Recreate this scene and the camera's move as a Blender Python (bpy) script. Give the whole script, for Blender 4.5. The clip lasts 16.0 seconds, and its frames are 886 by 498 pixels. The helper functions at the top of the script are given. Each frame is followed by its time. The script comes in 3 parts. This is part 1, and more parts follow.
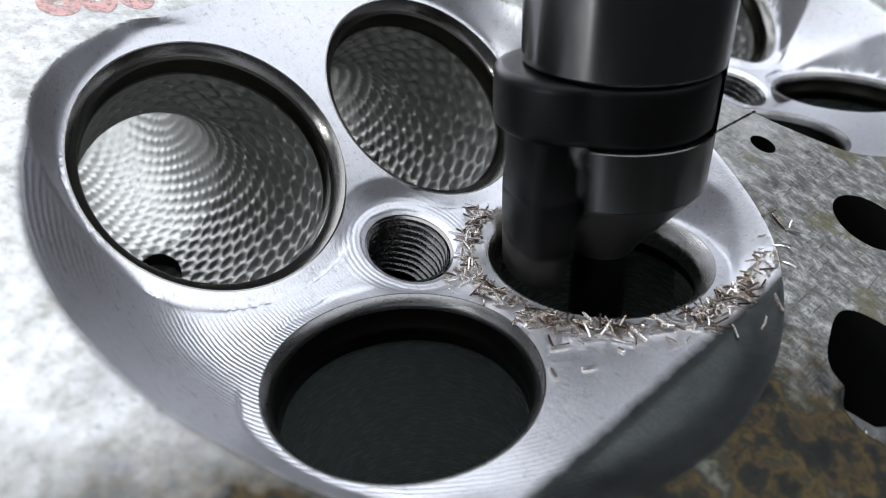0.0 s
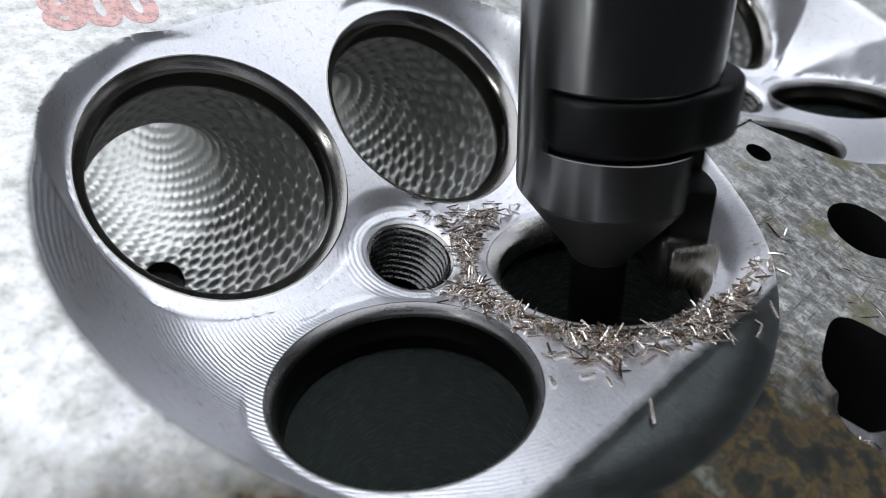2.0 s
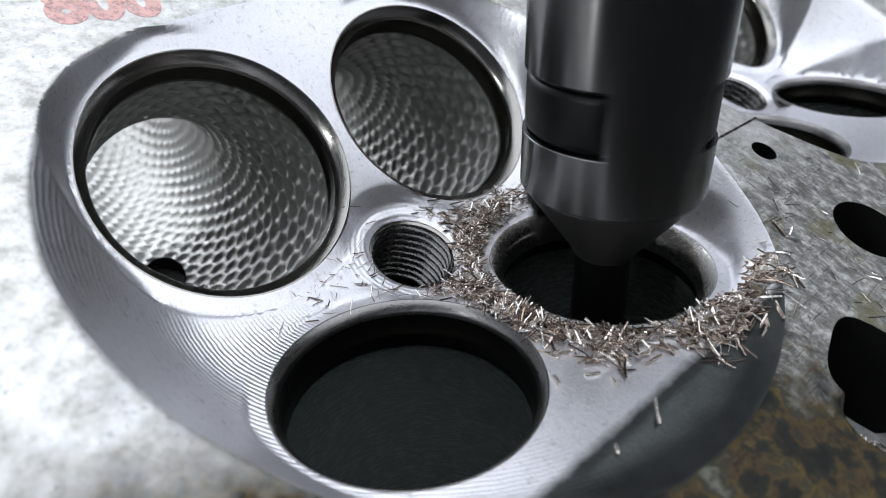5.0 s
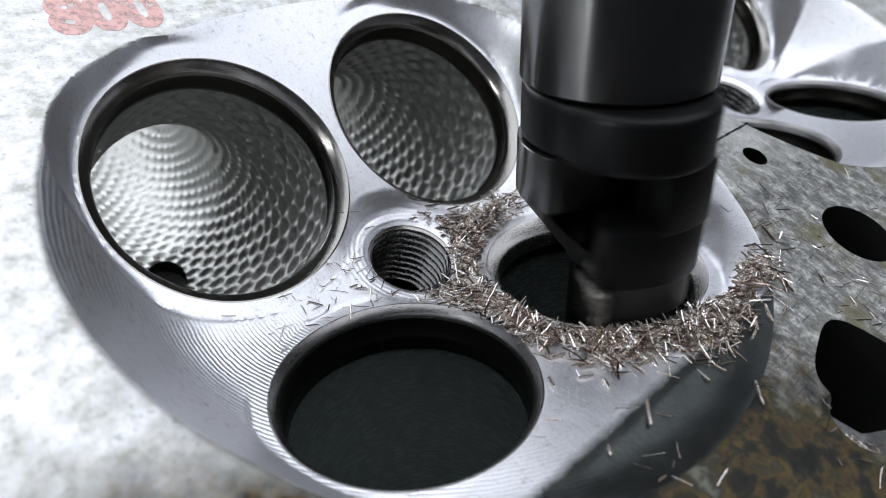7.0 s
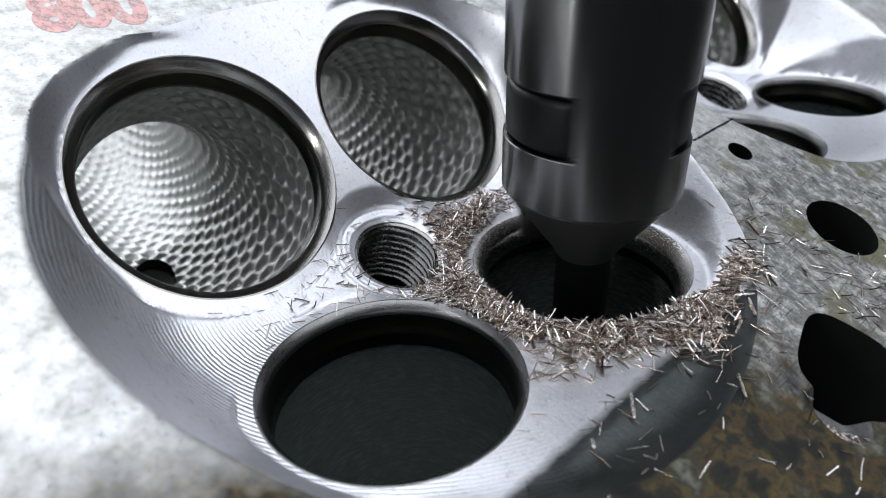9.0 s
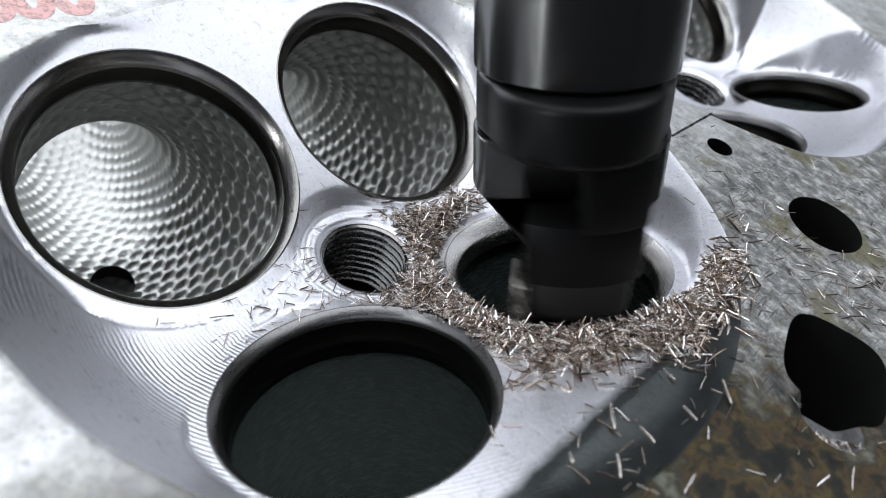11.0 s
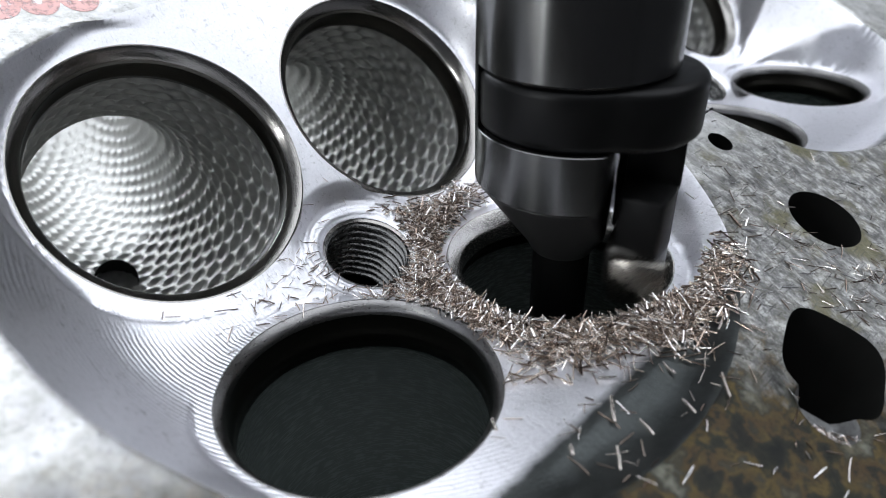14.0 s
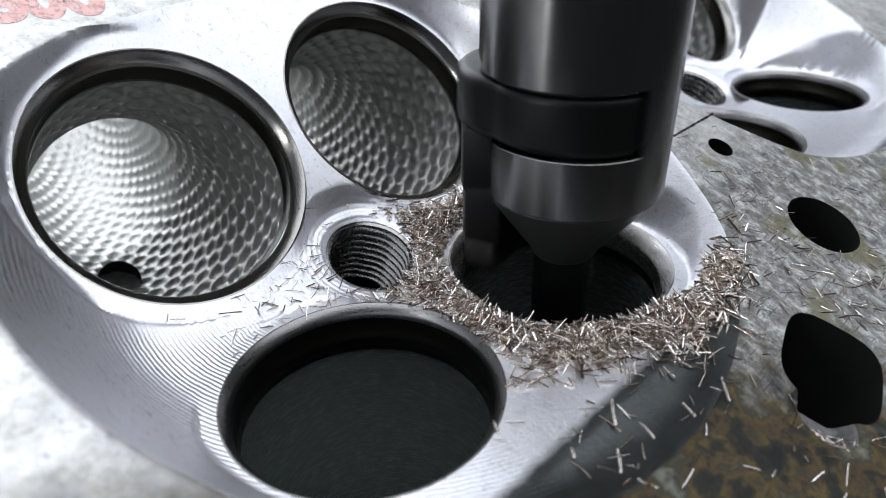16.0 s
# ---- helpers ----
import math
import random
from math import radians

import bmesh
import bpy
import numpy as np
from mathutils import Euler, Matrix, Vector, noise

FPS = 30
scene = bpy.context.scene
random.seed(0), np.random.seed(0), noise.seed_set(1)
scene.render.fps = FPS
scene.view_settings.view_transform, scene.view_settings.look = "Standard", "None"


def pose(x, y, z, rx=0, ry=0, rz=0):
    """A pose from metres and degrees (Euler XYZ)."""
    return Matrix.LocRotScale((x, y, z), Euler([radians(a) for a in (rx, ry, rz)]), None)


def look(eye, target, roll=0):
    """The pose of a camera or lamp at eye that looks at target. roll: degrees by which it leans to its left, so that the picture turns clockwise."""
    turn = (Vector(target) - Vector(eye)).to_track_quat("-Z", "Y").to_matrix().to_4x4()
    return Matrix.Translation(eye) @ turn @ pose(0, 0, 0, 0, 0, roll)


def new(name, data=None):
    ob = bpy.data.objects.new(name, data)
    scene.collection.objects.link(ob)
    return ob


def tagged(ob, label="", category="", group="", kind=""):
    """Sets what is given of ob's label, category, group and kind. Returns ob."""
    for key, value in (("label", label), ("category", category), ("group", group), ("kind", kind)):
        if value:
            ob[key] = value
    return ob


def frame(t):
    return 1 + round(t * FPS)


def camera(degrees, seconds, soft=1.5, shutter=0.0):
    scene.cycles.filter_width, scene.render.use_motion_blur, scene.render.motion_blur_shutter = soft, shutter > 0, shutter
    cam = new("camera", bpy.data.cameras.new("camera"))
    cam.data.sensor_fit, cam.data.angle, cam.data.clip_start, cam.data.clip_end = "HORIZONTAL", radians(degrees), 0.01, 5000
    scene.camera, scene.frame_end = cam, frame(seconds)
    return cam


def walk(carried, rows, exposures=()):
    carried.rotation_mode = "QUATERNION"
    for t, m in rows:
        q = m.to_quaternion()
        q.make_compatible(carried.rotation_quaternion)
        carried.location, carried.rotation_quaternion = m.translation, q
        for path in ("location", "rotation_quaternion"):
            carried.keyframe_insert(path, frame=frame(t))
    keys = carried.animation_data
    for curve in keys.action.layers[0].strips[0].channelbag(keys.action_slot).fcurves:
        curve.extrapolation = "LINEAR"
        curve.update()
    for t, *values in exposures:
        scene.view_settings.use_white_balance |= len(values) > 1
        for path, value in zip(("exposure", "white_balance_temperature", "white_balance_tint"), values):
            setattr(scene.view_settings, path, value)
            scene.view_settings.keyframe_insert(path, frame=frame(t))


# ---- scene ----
# The camera, held by hand over a cylinder head that lies tilted under a vertical spindle. World z is the spindle's axis.
cam = camera(65.0, 16.0, soft=0.8, shutter=0.2)
cam.data.dof.use_dof, cam.data.dof.focus_distance, cam.data.dof.aperture_fstop = True, 0.108, 24.0
PATH = [
    (0, -0.02438, -0.09471, 0.05741, 59.352, 1.373, -0.813),
    (0.5, -0.02448, -0.09459, 0.05771, 59.388, 1.440, -0.755),
    (1, -0.02410, -0.09511, 0.05811, 59.489, 1.575, -0.765),
    (1.5, -0.02412, -0.09539, 0.05848, 59.496, 1.481, -0.886),
    (2, -0.02438, -0.09562, 0.05903, 59.576, 1.552, -0.897),
    (2.5, -0.02490, -0.09494, 0.05869, 59.462, 1.457, -0.708),
    (3, -0.02502, -0.09482, 0.05834, 59.406, 1.480, -0.665),
    (3.5, -0.02533, -0.09417, 0.05794, 59.383, 1.515, -0.592),
    (4, -0.02504, -0.09440, 0.05802, 59.356, 1.376, -0.691),
    (6.5, -0.02479, -0.09609, 0.06038, 59.250, 1.311, -0.809),
    (7, -0.02471, -0.09651, 0.06070, 59.236, 1.360, -0.946),
    (7.5, -0.02492, -0.09665, 0.06090, 59.198, 1.260, -1.051),
    (8, -0.02475, -0.09671, 0.06075, 59.055, 1.146, -1.124),
    (8.5, -0.02414, -0.09740, 0.06098, 58.994, 1.306, -1.219),
    (11, -0.02196, -0.09220, 0.05785, 59.123, 1.079, -3.304),
    (11.5, -0.02166, -0.09314, 0.05841, 59.032, 1.105, -3.503),
    (12, -0.02176, -0.09373, 0.05917, 58.949, 1.114, -3.544),
    (12.5, -0.02176, -0.09366, 0.05893, 58.824, 1.137, -3.495),
    (13, -0.02168, -0.09368, 0.05833, 58.721, 1.219, -3.412),
    (13.5, -0.02222, -0.09288, 0.05811, 58.676, 1.171, -3.328),
    (14, -0.02209, -0.09285, 0.05849, 58.553, 1.130, -3.209),
    (14.5, -0.02239, -0.09273, 0.05842, 58.597, 1.047, -3.208),
    (15, -0.02256, -0.09283, 0.05879, 58.526, 0.977, -3.293),
    (15.5, -0.02290, -0.09266, 0.05898, 58.649, 0.906, -3.209),
    (16, -0.02262, -0.09332, 0.05933, 58.613, 0.859, -3.151),
]
walk(cam, [(t, pose(x, y, z, a, b, c)) for t, x, y, z, a, b, c in PATH], exposures=[(0.0, -0.02), (8.5, 0.04), (11.0, 0.14), (16.0, 0.2)])

MM = 0.001
PLUG = (0.0, -0.8, -19.6)
# The head's own frame: u along the row of cylinders, w towards the intake side, n out of the deck (millimetres).
DECK = Matrix(((0.73657, -0.62907, 0.24848, -0.02517), (0.67636, 0.68506, -0.27060, -0.00273),
               (0.0, 0.36738, 0.93007, 0.01976), (0, 0, 0, 1)))


# ---- world and lights ----
world = bpy.data.worlds.new("workshop_world")
scene.world = world
world.use_nodes = True
world.node_tree.nodes["Background"].inputs[0].default_value = (0.75, 0.85, 1.0, 1)
world.node_tree.nodes["Background"].inputs[1].default_value = 0.12


def area(name, eye, target, sx, sy, power, colour=(1, 1, 1)):
    lamp = bpy.data.lights.new(name, "AREA")
    lamp.shape, lamp.size, lamp.size_y, lamp.energy, lamp.color = "RECTANGLE", sx, sy, power, colour
    ob = new(name, lamp)
    ob.matrix_world = look(eye, target)
    return ob


# a ceiling panel, an unseen light added on the intake side, a streak tube
LAMPS = [("ceiling_light_panel", (0.5, -0.22, 1.6), (0.5, -0.22, 0), 4.0, 2.75, 86.0, (0.875, 0.92, 1.0)),
         ("intake_side_light", (-1.0, 1.9, 0.15), (0, 0, 0.1), 2.4, 2.7, 90.0, (0.875, 0.92, 1.0)),
         # unseen tube added to draw bright streaks on the shank
         ("added_streak_tube", (-0.62, -0.50, 0.20), (0, 0, 0.03), 0.022, 0.36, 2.2, (0.93, 0.97, 1.0))]
for spec in LAMPS:
    area(*spec)


# ---- materials ----
def material(name, base=(0.5, 0.5, 0.5), metal=0.0, rough=0.5):
    m = bpy.data.materials.new(name)
    m.use_nodes = True
    b = m.node_tree.nodes["Principled BSDF"]
    b.inputs["Base Color"].default_value = (*base, 1)
    b.inputs["Metallic"].default_value, b.inputs["Roughness"].default_value = metal, rough
    return m, m.node_tree, b


def node(tree, kind, **values):
    n = tree.nodes.new(kind)
    for key, value in values.items():
        n.inputs[key].default_value = value
    return n


def coords(tree, scale=1.0, stretch=(1, 1, 1)):
    """Object coordinates in millimetres."""
    c = tree.nodes.new("ShaderNodeTexCoord")
    m = tree.nodes.new("ShaderNodeMapping")
    m.inputs["Scale"].default_value = [1000 * scale * s for s in stretch]
    tree.links.new(c.outputs["Object"], m.inputs["Vector"])
    return m.outputs["Vector"]


def noise_of(tree, vector, scale, detail=4.0, rough=0.55):
    n = node(tree, "ShaderNodeTexNoise", Scale=scale, Detail=detail, Roughness=rough)
    tree.links.new(vector, n.inputs["Vector"])
    return n.outputs["Fac"]


def ramp(tree, fac, stops):
    r = tree.nodes.new("ShaderNodeValToRGB")
    e = r.color_ramp.elements
    while len(e) < len(stops):
        e.new(0.5)
    for k, (p, c) in zip(e, stops):
        k.position, k.color = p, (*c, 1) if len(c) == 3 else c
    tree.links.new(fac, r.inputs["Fac"])
    return r.outputs["Color"]


def mix(tree, fac, a, b):
    m = tree.nodes.new("ShaderNodeMix")
    m.data_type = "RGBA"
    for v, i in ((fac, 0), (a, 6), (b, 7)):
        if hasattr(v, "is_linked"):
            tree.links.new(v, m.inputs[i])
        else:
            m.inputs[i].default_value = v if i == 0 else (*v, 1)
    return m.outputs[2]


def math2(tree, op, a, b=0.0, clamp=False):
    m = tree.nodes.new("ShaderNodeMath")
    m.operation, m.use_clamp = op, clamp
    for v, i in ((a, 0), (b, 1)):
        if hasattr(v, "is_linked"):
            tree.links.new(v, m.inputs[i])
        else:
            m.inputs[i].default_value = v
    return m.outputs[0]


def bump(tree, b, height, strength, distance):
    n = node(tree, "ShaderNodeBump", Strength=strength, Distance=distance)
    tree.links.new(height, n.inputs["Height"])
    tree.links.new(n.outputs["Normal"], b.inputs["Normal"])


def grey(v, tint=0.0):
    return (v, v, v * (1 + tint))


def head_metal():
    """Milled aluminium: bright chamber with fine cutter marks, a scuffed deck, rust and burnt oil on the exhaust edge."""
    m, t, b = material("milled_aluminium", grey(0.7), 0.9, 0.45)
    v = coords(t)
    sep = t.nodes.new("ShaderNodeSeparateXYZ")
    t.links.new(v, sep.inputs[0])
    x, y, z = sep.outputs
    fine, mid, big = noise_of(t, v, 2.5, 5), noise_of(t, v, 0.3, 10, 0.75), noise_of(t, v, 0.11, 5, 0.6)
    scratch = noise_of(t, coords(t, 1.0, (2.2, 0.22, 1.0)), 1.0, 5, 0.7)
    speck = ramp(t, noise_of(t, v, 0.9, 8, 0.8), [(0.36, (0, 0, 0)), (0.44, (1, 1, 1))])
    deck = math2(t, "GREATER_THAN", z, -0.35)
    # chamber: clean, slightly blue grey; squish pad's dark reflection painted into its colour
    squish_reflection = math2(t, "MULTIPLY", math2(t, "MULTIPLY", math2(t, "SUBTRACT", -41.6, math2(t, "ADD", y, math2(t, "MULTIPLY", mid, 1.5))), 0.7, True), math2(t, "GREATER_THAN", y, -57.0))
    marks = ramp(t, scratch, [(0.30, (0, 0, 0)), (0.40, (1, 1, 1))])
    clean = mix(t, marks, grey(0.48, 0.03), mix(t, fine, grey(0.66, 0.05), grey(0.86, 0.04)))
    clean = mix(t, speck, mix(t, 0.5, clean, grey(0.34)), clean)
    chamber = mix(t, squish_reflection, clean, mix(t, mid, (0.028, 0.032, 0.031), (0.10, 0.108, 0.106)))
    plain = mix(t, speck, grey(0.30, 0.02), ramp(t, mid, [(0.36, (0.38, 0.38, 0.35)), (0.46, (0.57, 0.57, 0.55)), (0.54, (0.68, 0.68, 0.675)), (0.62, (0.77, 0.78, 0.79))]))
    # the deck's exhaust side is oxidised, with brown and ochre stains
    edge = math2(t, "MULTIPLY_ADD", math2(t, "MULTIPLY", y, -1.0), 1 / 22.0)
    edge.node.inputs[2].default_value = -0.45
    old = math2(t, "ADD", edge, math2(t, "MULTIPLY_ADD", big, 1.6), True)
    old.node.inputs[1].links[0].from_node.inputs[2].default_value = -0.8
    dull = ramp(t, mid, [(0.36, (0.04, 0.04, 0.04)), (0.44, (0.18, 0.18, 0.175)), (0.5, (0.34, 0.34, 0.33)), (0.55, (0.22, 0.21, 0.17)), (0.64, (0.56, 0.56, 0.54))])
    rot = noise_of(t, v, 0.16, 9, 0.62)
    brown = ramp(t, rot, [(0.38, (0.004, 0.004, 0.003)), (0.46, (0.014, 0.013, 0.008)), (0.5, (0.06, 0.036, 0.013)), (0.54, (0.02, 0.019, 0.012)), (0.66, (0.10, 0.085, 0.05))])
    low = math2(t, "ADD", math2(t, "MULTIPLY", x, -1 / 26.0), math2(t, "MULTIPLY", y, -1 / 26.0))
    rust = math2(t, "MULTIPLY", math2(t, "SUBTRACT", math2(t, "ADD", low, math2(t, "MULTIPLY", big, 1.8)), 2.0, False), 2.2, True)
    olive = ramp(t, rot, [(0.38, (0.003, 0.004, 0.003)), (0.47, (0.018, 0.018, 0.010)), (0.52, (0.085, 0.058, 0.016)), (0.57, (0.022, 0.022, 0.016)), (0.66, (0.14, 0.14, 0.11))])
    brown = mix(t, ramp(t, noise_of(t, v, 0.17, 4, 0.6), [(0.42, (0, 0, 0)), (0.56, (1, 1, 1))]), brown, olive)
    mottle = ramp(t, noise_of(t, coords(t, 1.0, (0.5, 0.3, 0.4)), 1.0, 9, 0.8), [(0.40, (0.015, 0.015, 0.014)), (0.5, (0.17, 0.17, 0.165)), (0.6, (0.62, 0.62, 0.60))])
    scored = ramp(t, noise_of(t, coords(t, 1.0, (0.16, 2.4, 1.0)), 1.0, 4, 0.7), [(0.34, (0, 0, 0)), (0.42, (1, 1, 1))])
    dull = mix(t, 0.65, dull, mottle)
    moss = ramp(t, noise_of(t, v, 0.07, 5, 0.6), [(0.54, (0, 0, 0)), (0.62, (0.8, 0.8, 0.8))])
    dull = mix(t, moss, dull, mix(t, fine, (0.05, 0.048, 0.022), (0.22, 0.20, 0.10)))
    dull = mix(t, scored, (0.06, 0.06, 0.058), dull)
    stained = mix(t, rust, mix(t, speck, (0.04, 0.04, 0.038), dull), brown)
    top = mix(t, old, plain, stained)
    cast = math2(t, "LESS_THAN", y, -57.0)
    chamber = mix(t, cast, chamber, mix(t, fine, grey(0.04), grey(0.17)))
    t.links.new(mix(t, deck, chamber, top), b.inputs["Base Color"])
    worn = math2(t, "MAXIMUM", math2(t, "MULTIPLY", old, deck), cast)
    t.links.new(math2(t, "SUBTRACT", 0.97, math2(t, "MULTIPLY", worn, 0.5)), b.inputs["Metallic"])
    rough = math2(t, "ADD", math2(t, "MULTIPLY_ADD", mid, 0.24), math2(t, "MULTIPLY", deck, 0.1))
    rough.node.inputs[0].links[0].from_node.inputs[2].default_value = 0.27
    t.links.new(math2(t, "ADD", rough, math2(t, "MULTIPLY", worn, 0.1)), b.inputs["Roughness"])
    # cutter marks: fine concentric lines round each cylinder, and pitting
    wave = node(t, "ShaderNodeTexWave", Scale=0.55, Distortion=2.2, Detail=4.0)
    away = t.nodes.new("ShaderNodeVectorMath")
    away.operation = "DISTANCE"
    away.inputs[1].default_value = (-21.2, 21.6, -11.4)
    t.links.new(v, away.inputs[0])
    wave.wave_type, wave.rings_direction = "RINGS", "Z"
    t.links.new(v, wave.inputs["Vector"])
    h = math2(t, "ADD", math2(t, "MULTIPLY", wave.outputs["Fac"], math2(t, "MULTIPLY", math2(t, "SUBTRACT", 1.0, deck), math2(t, "MULTIPLY", math2(t, "MULTIPLY", math2(t, "SUBTRACT", -14.0, x), 0.06, True), math2(t, "MULTIPLY", math2(t, "SUBTRACT", away.outputs["Value"], 23.2), 0.2, True)))), math2(t, "MULTIPLY", mid, math2(t, "MULTIPLY_ADD", worn, 0.9)))
    h2 = math2(t, "ADD", math2(t, "ADD", h, math2(t, "MULTIPLY", scratch, 0.5)), math2(t, "ADD", math2(t, "MULTIPLY", fine, 0.45), math2(t, "MULTIPLY", noise_of(t, v, 5.0, 3), 0.12)))
    # turned rings round the plug's hole
    shift = t.nodes.new("ShaderNodeMapping")
    shift.inputs["Location"].default_value = (-PLUG[0], -PLUG[1], 0)
    t.links.new(v, shift.inputs["Vector"])
    length = t.nodes.new("ShaderNodeVectorMath")
    length.operation = "LENGTH"
    flat = t.nodes.new("ShaderNodeVectorMath")
    flat.operation = "MULTIPLY"
    flat.inputs[1].default_value = (1, 1, 0)
    t.links.new(shift.outputs[0], flat.inputs[0])
    t.links.new(flat.outputs[0], length.inputs[0])
    turned = math2(t, "SINE", math2(t, "ADD", math2(t, "MULTIPLY", length.outputs["Value"], 7.5), math2(t, "MULTIPLY", mid, 5.0)))
    turned = math2(t, "MULTIPLY", turned, math2(t, "MULTIPLY", math2(t, "SUBTRACT", 12.6, length.outputs["Value"]), 0.4, True))
    h2 = math2(t, "ADD", h2, math2(t, "MULTIPLY", turned, 0.3))
    bump(t, b, h2, 0.5, 0.00017)
    return m


def brushed(name, base, rough, scale, stretch, strength=0.3, metal=1.0):
    m, t, b = material(name, base, metal, rough)
    v = coords(t, 1.0, stretch)
    n = noise_of(t, v, scale, 4)
    t.links.new(mix(t, n, tuple(c * 0.75 for c in base), tuple(min(1, c * 1.2) for c in base)), b.inputs["Base Color"])
    t.links.new(math2(t, "ADD", math2(t, "MULTIPLY", n, 0.25), rough - 0.12), b.inputs["Roughness"])
    bump(t, b, n, strength, 0.00005)
    return m


HEAD = head_metal()
SEAT = brushed("ground_seat_steel", (0.27, 0.26, 0.245), 0.2, 1.4, (1, 1, 6), 0.3)
BORE = brushed("dark_bore_steel", (0.045, 0.042, 0.036), 0.32, 1.2, (1, 1, 5), 0.3)
DIMPLED = brushed("dimpled_port_aluminium", (0.44, 0.44, 0.418), 0.42, 0.9, (1, 1, 1), 0.6, 0.9)
SOOT = brushed("sooty_port_iron", (0.10, 0.118, 0.11), 0.26, 0.5, (1, 1, 9), 0.9, 0.5)
CHROME = material("polished_tool_steel", (0.105, 0.105, 0.103), 1.0, 0.23)[0]


def turned_grain(m):
    """Fine grooves round the axis, which draw the highlights out along it."""
    t = m.node_tree
    b = t.nodes["Principled BSDF"]
    g = t.nodes.new("ShaderNodeTangent")
    g.direction_type, g.axis = "RADIAL", "Z"
    t.links.new(g.outputs[0], b.inputs["Tangent"])
    b.inputs["Anisotropic"].default_value, b.inputs["Anisotropic Rotation"].default_value = 0.85, 0.25
    n = noise_of(t, coords(t, 1.0, (0.1, 0.1, 7.0)), 1.0, 3)
    t.links.new(math2(t, "ADD", math2(t, "MULTIPLY", n, 0.1), b.inputs["Roughness"].default_value - 0.05), b.inputs["Roughness"])


turned_grain(CHROME)
MATTE = brushed("dull_turned_steel", (0.055, 0.054, 0.053), 0.38, 1.0, (1, 1, 8), 0.3, 0.6)
MATTE_DARK = brushed("worn_black_steel", (0.045, 0.043, 0.04), 0.38, 1.2, (1, 1, 1), 0.4, 0.8)
FRESH = brushed("freshly_cut_seat_steel", (0.56, 0.545, 0.52), 0.24, 1.8, (1, 1, 8), 0.5)
THREAD = brushed("tapped_thread_metal", (0.13, 0.13, 0.127), 0.27, 1.5, (1, 1, 4), 0.4)
SEAT_EX = brushed("cut_seat_steel", (0.22, 0.215, 0.21), 0.3, 1.6, (1, 1, 6), 0.4)
BLACK = brushed("black_oxide_steel", (0.004, 0.004, 0.004), 0.42, 0.8, (1, 1, 1), 0.2, 0.3)
BLACK.node_tree.nodes["Principled BSDF"].inputs["Specular IOR Level"].default_value = 0.2
CARBIDE = brushed("carbide_blade", (0.24, 0.225, 0.20), 0.28, 2.0, (1, 1, 1), 0.3)
PAINT = brushed("faded_red_paint_marker", (0.80, 0.50, 0.47), 0.55, 0.5, (1, 1, 1), 0.4, 0.25)
# near-black hole walls: the depth's shade is put into the colour
DARK = brushed("shaded_hole_black", (0.006, 0.006, 0.0055), 0.8, 0.5, (1, 1, 1), 0.5, 0.0)
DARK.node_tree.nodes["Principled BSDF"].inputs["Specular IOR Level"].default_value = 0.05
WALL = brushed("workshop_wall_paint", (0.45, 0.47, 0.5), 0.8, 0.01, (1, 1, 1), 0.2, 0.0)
# dark tone for unseen walls and ceiling, keeps the shank's reflections black
DIM = brushed("unseen_wall_dark", (0.05, 0.05, 0.055), 0.8, 0.01, (1, 1, 1), 0.2, 0.0)
FLOOR = brushed("workshop_concrete", (0.12, 0.12, 0.12), 0.8, 0.02, (1, 1, 1), 0.2, 0.0)
IRON = brushed("machine_grey_enamel", (0.10, 0.11, 0.12), 0.5, 0.05, (1, 1, 1), 0.2, 0.0)


def chip_metal():
    m, t, b = material("curled_metal_chip", (0.5, 0.45, 0.4), 0.95, 0.27)
    g = t.nodes.new("ShaderNodeNewGeometry")
    t.links.new(ramp(t, g.outputs["Random Per Island"], [(0.0, (0.09, 0.06, 0.048)), (0.3, (0.46, 0.38, 0.32)), (0.6, (0.80, 0.74, 0.68)), (1.0, (0.97, 0.96, 0.95))]), b.inputs["Base Color"])
    n = noise_of(t, coords(t), 3.0, 3)
    bump(t, b, n, 0.4, 0.00008)
    return m


def patchy(m):
    """Worn through in places."""
    t = m.node_tree
    n = ramp(t, noise_of(t, coords(t), 0.5, 6, 0.7), [(0.38, (0.15, 0.15, 0.15)), (0.52, (0.85, 0.85, 0.85))])
    t.links.new(n, t.nodes["Principled BSDF"].inputs["Alpha"])


patchy(PAINT)
CHIP = chip_metal()


# ---- mesh helpers (millimetres in, metres out) ----
def mesh_of(name, verts, faces, mat, smooth=True):
    me = bpy.data.meshes.new(name)
    me.from_pydata([tuple(c * MM for c in v) for v in verts], [], faces)
    me.materials.append(mat)
    if smooth:
        me.polygons.foreach_set("use_smooth", [True] * len(me.polygons))
    me.update()
    return me


def part(name, data, parent, label="", m=None):
    ob = new(name, data)
    ob.parent = parent
    if m is not None:
        ob.matrix_local = m
    return tagged(ob, label) if label else ob


def sharp(ob, degrees=35):
    ob.data.set_sharp_from_angle(angle=radians(degrees))
    return ob


def lathe(profile, steps=96, closed=False):
    """Turn (radius, height) pairs round the z axis."""
    verts, faces, k = [], [], len(profile)
    for i in range(steps):
        a = 2 * math.pi * i / steps
        verts += [(r * math.cos(a), r * math.sin(a), z) for r, z in profile]
    for i in range(steps):
        j = (i + 1) % steps
        for p in range(k if closed else k - 1):
            q = (p + 1) % k
            faces.append((i * k + p, j * k + p, j * k + q, i * k + q))
    return verts, faces


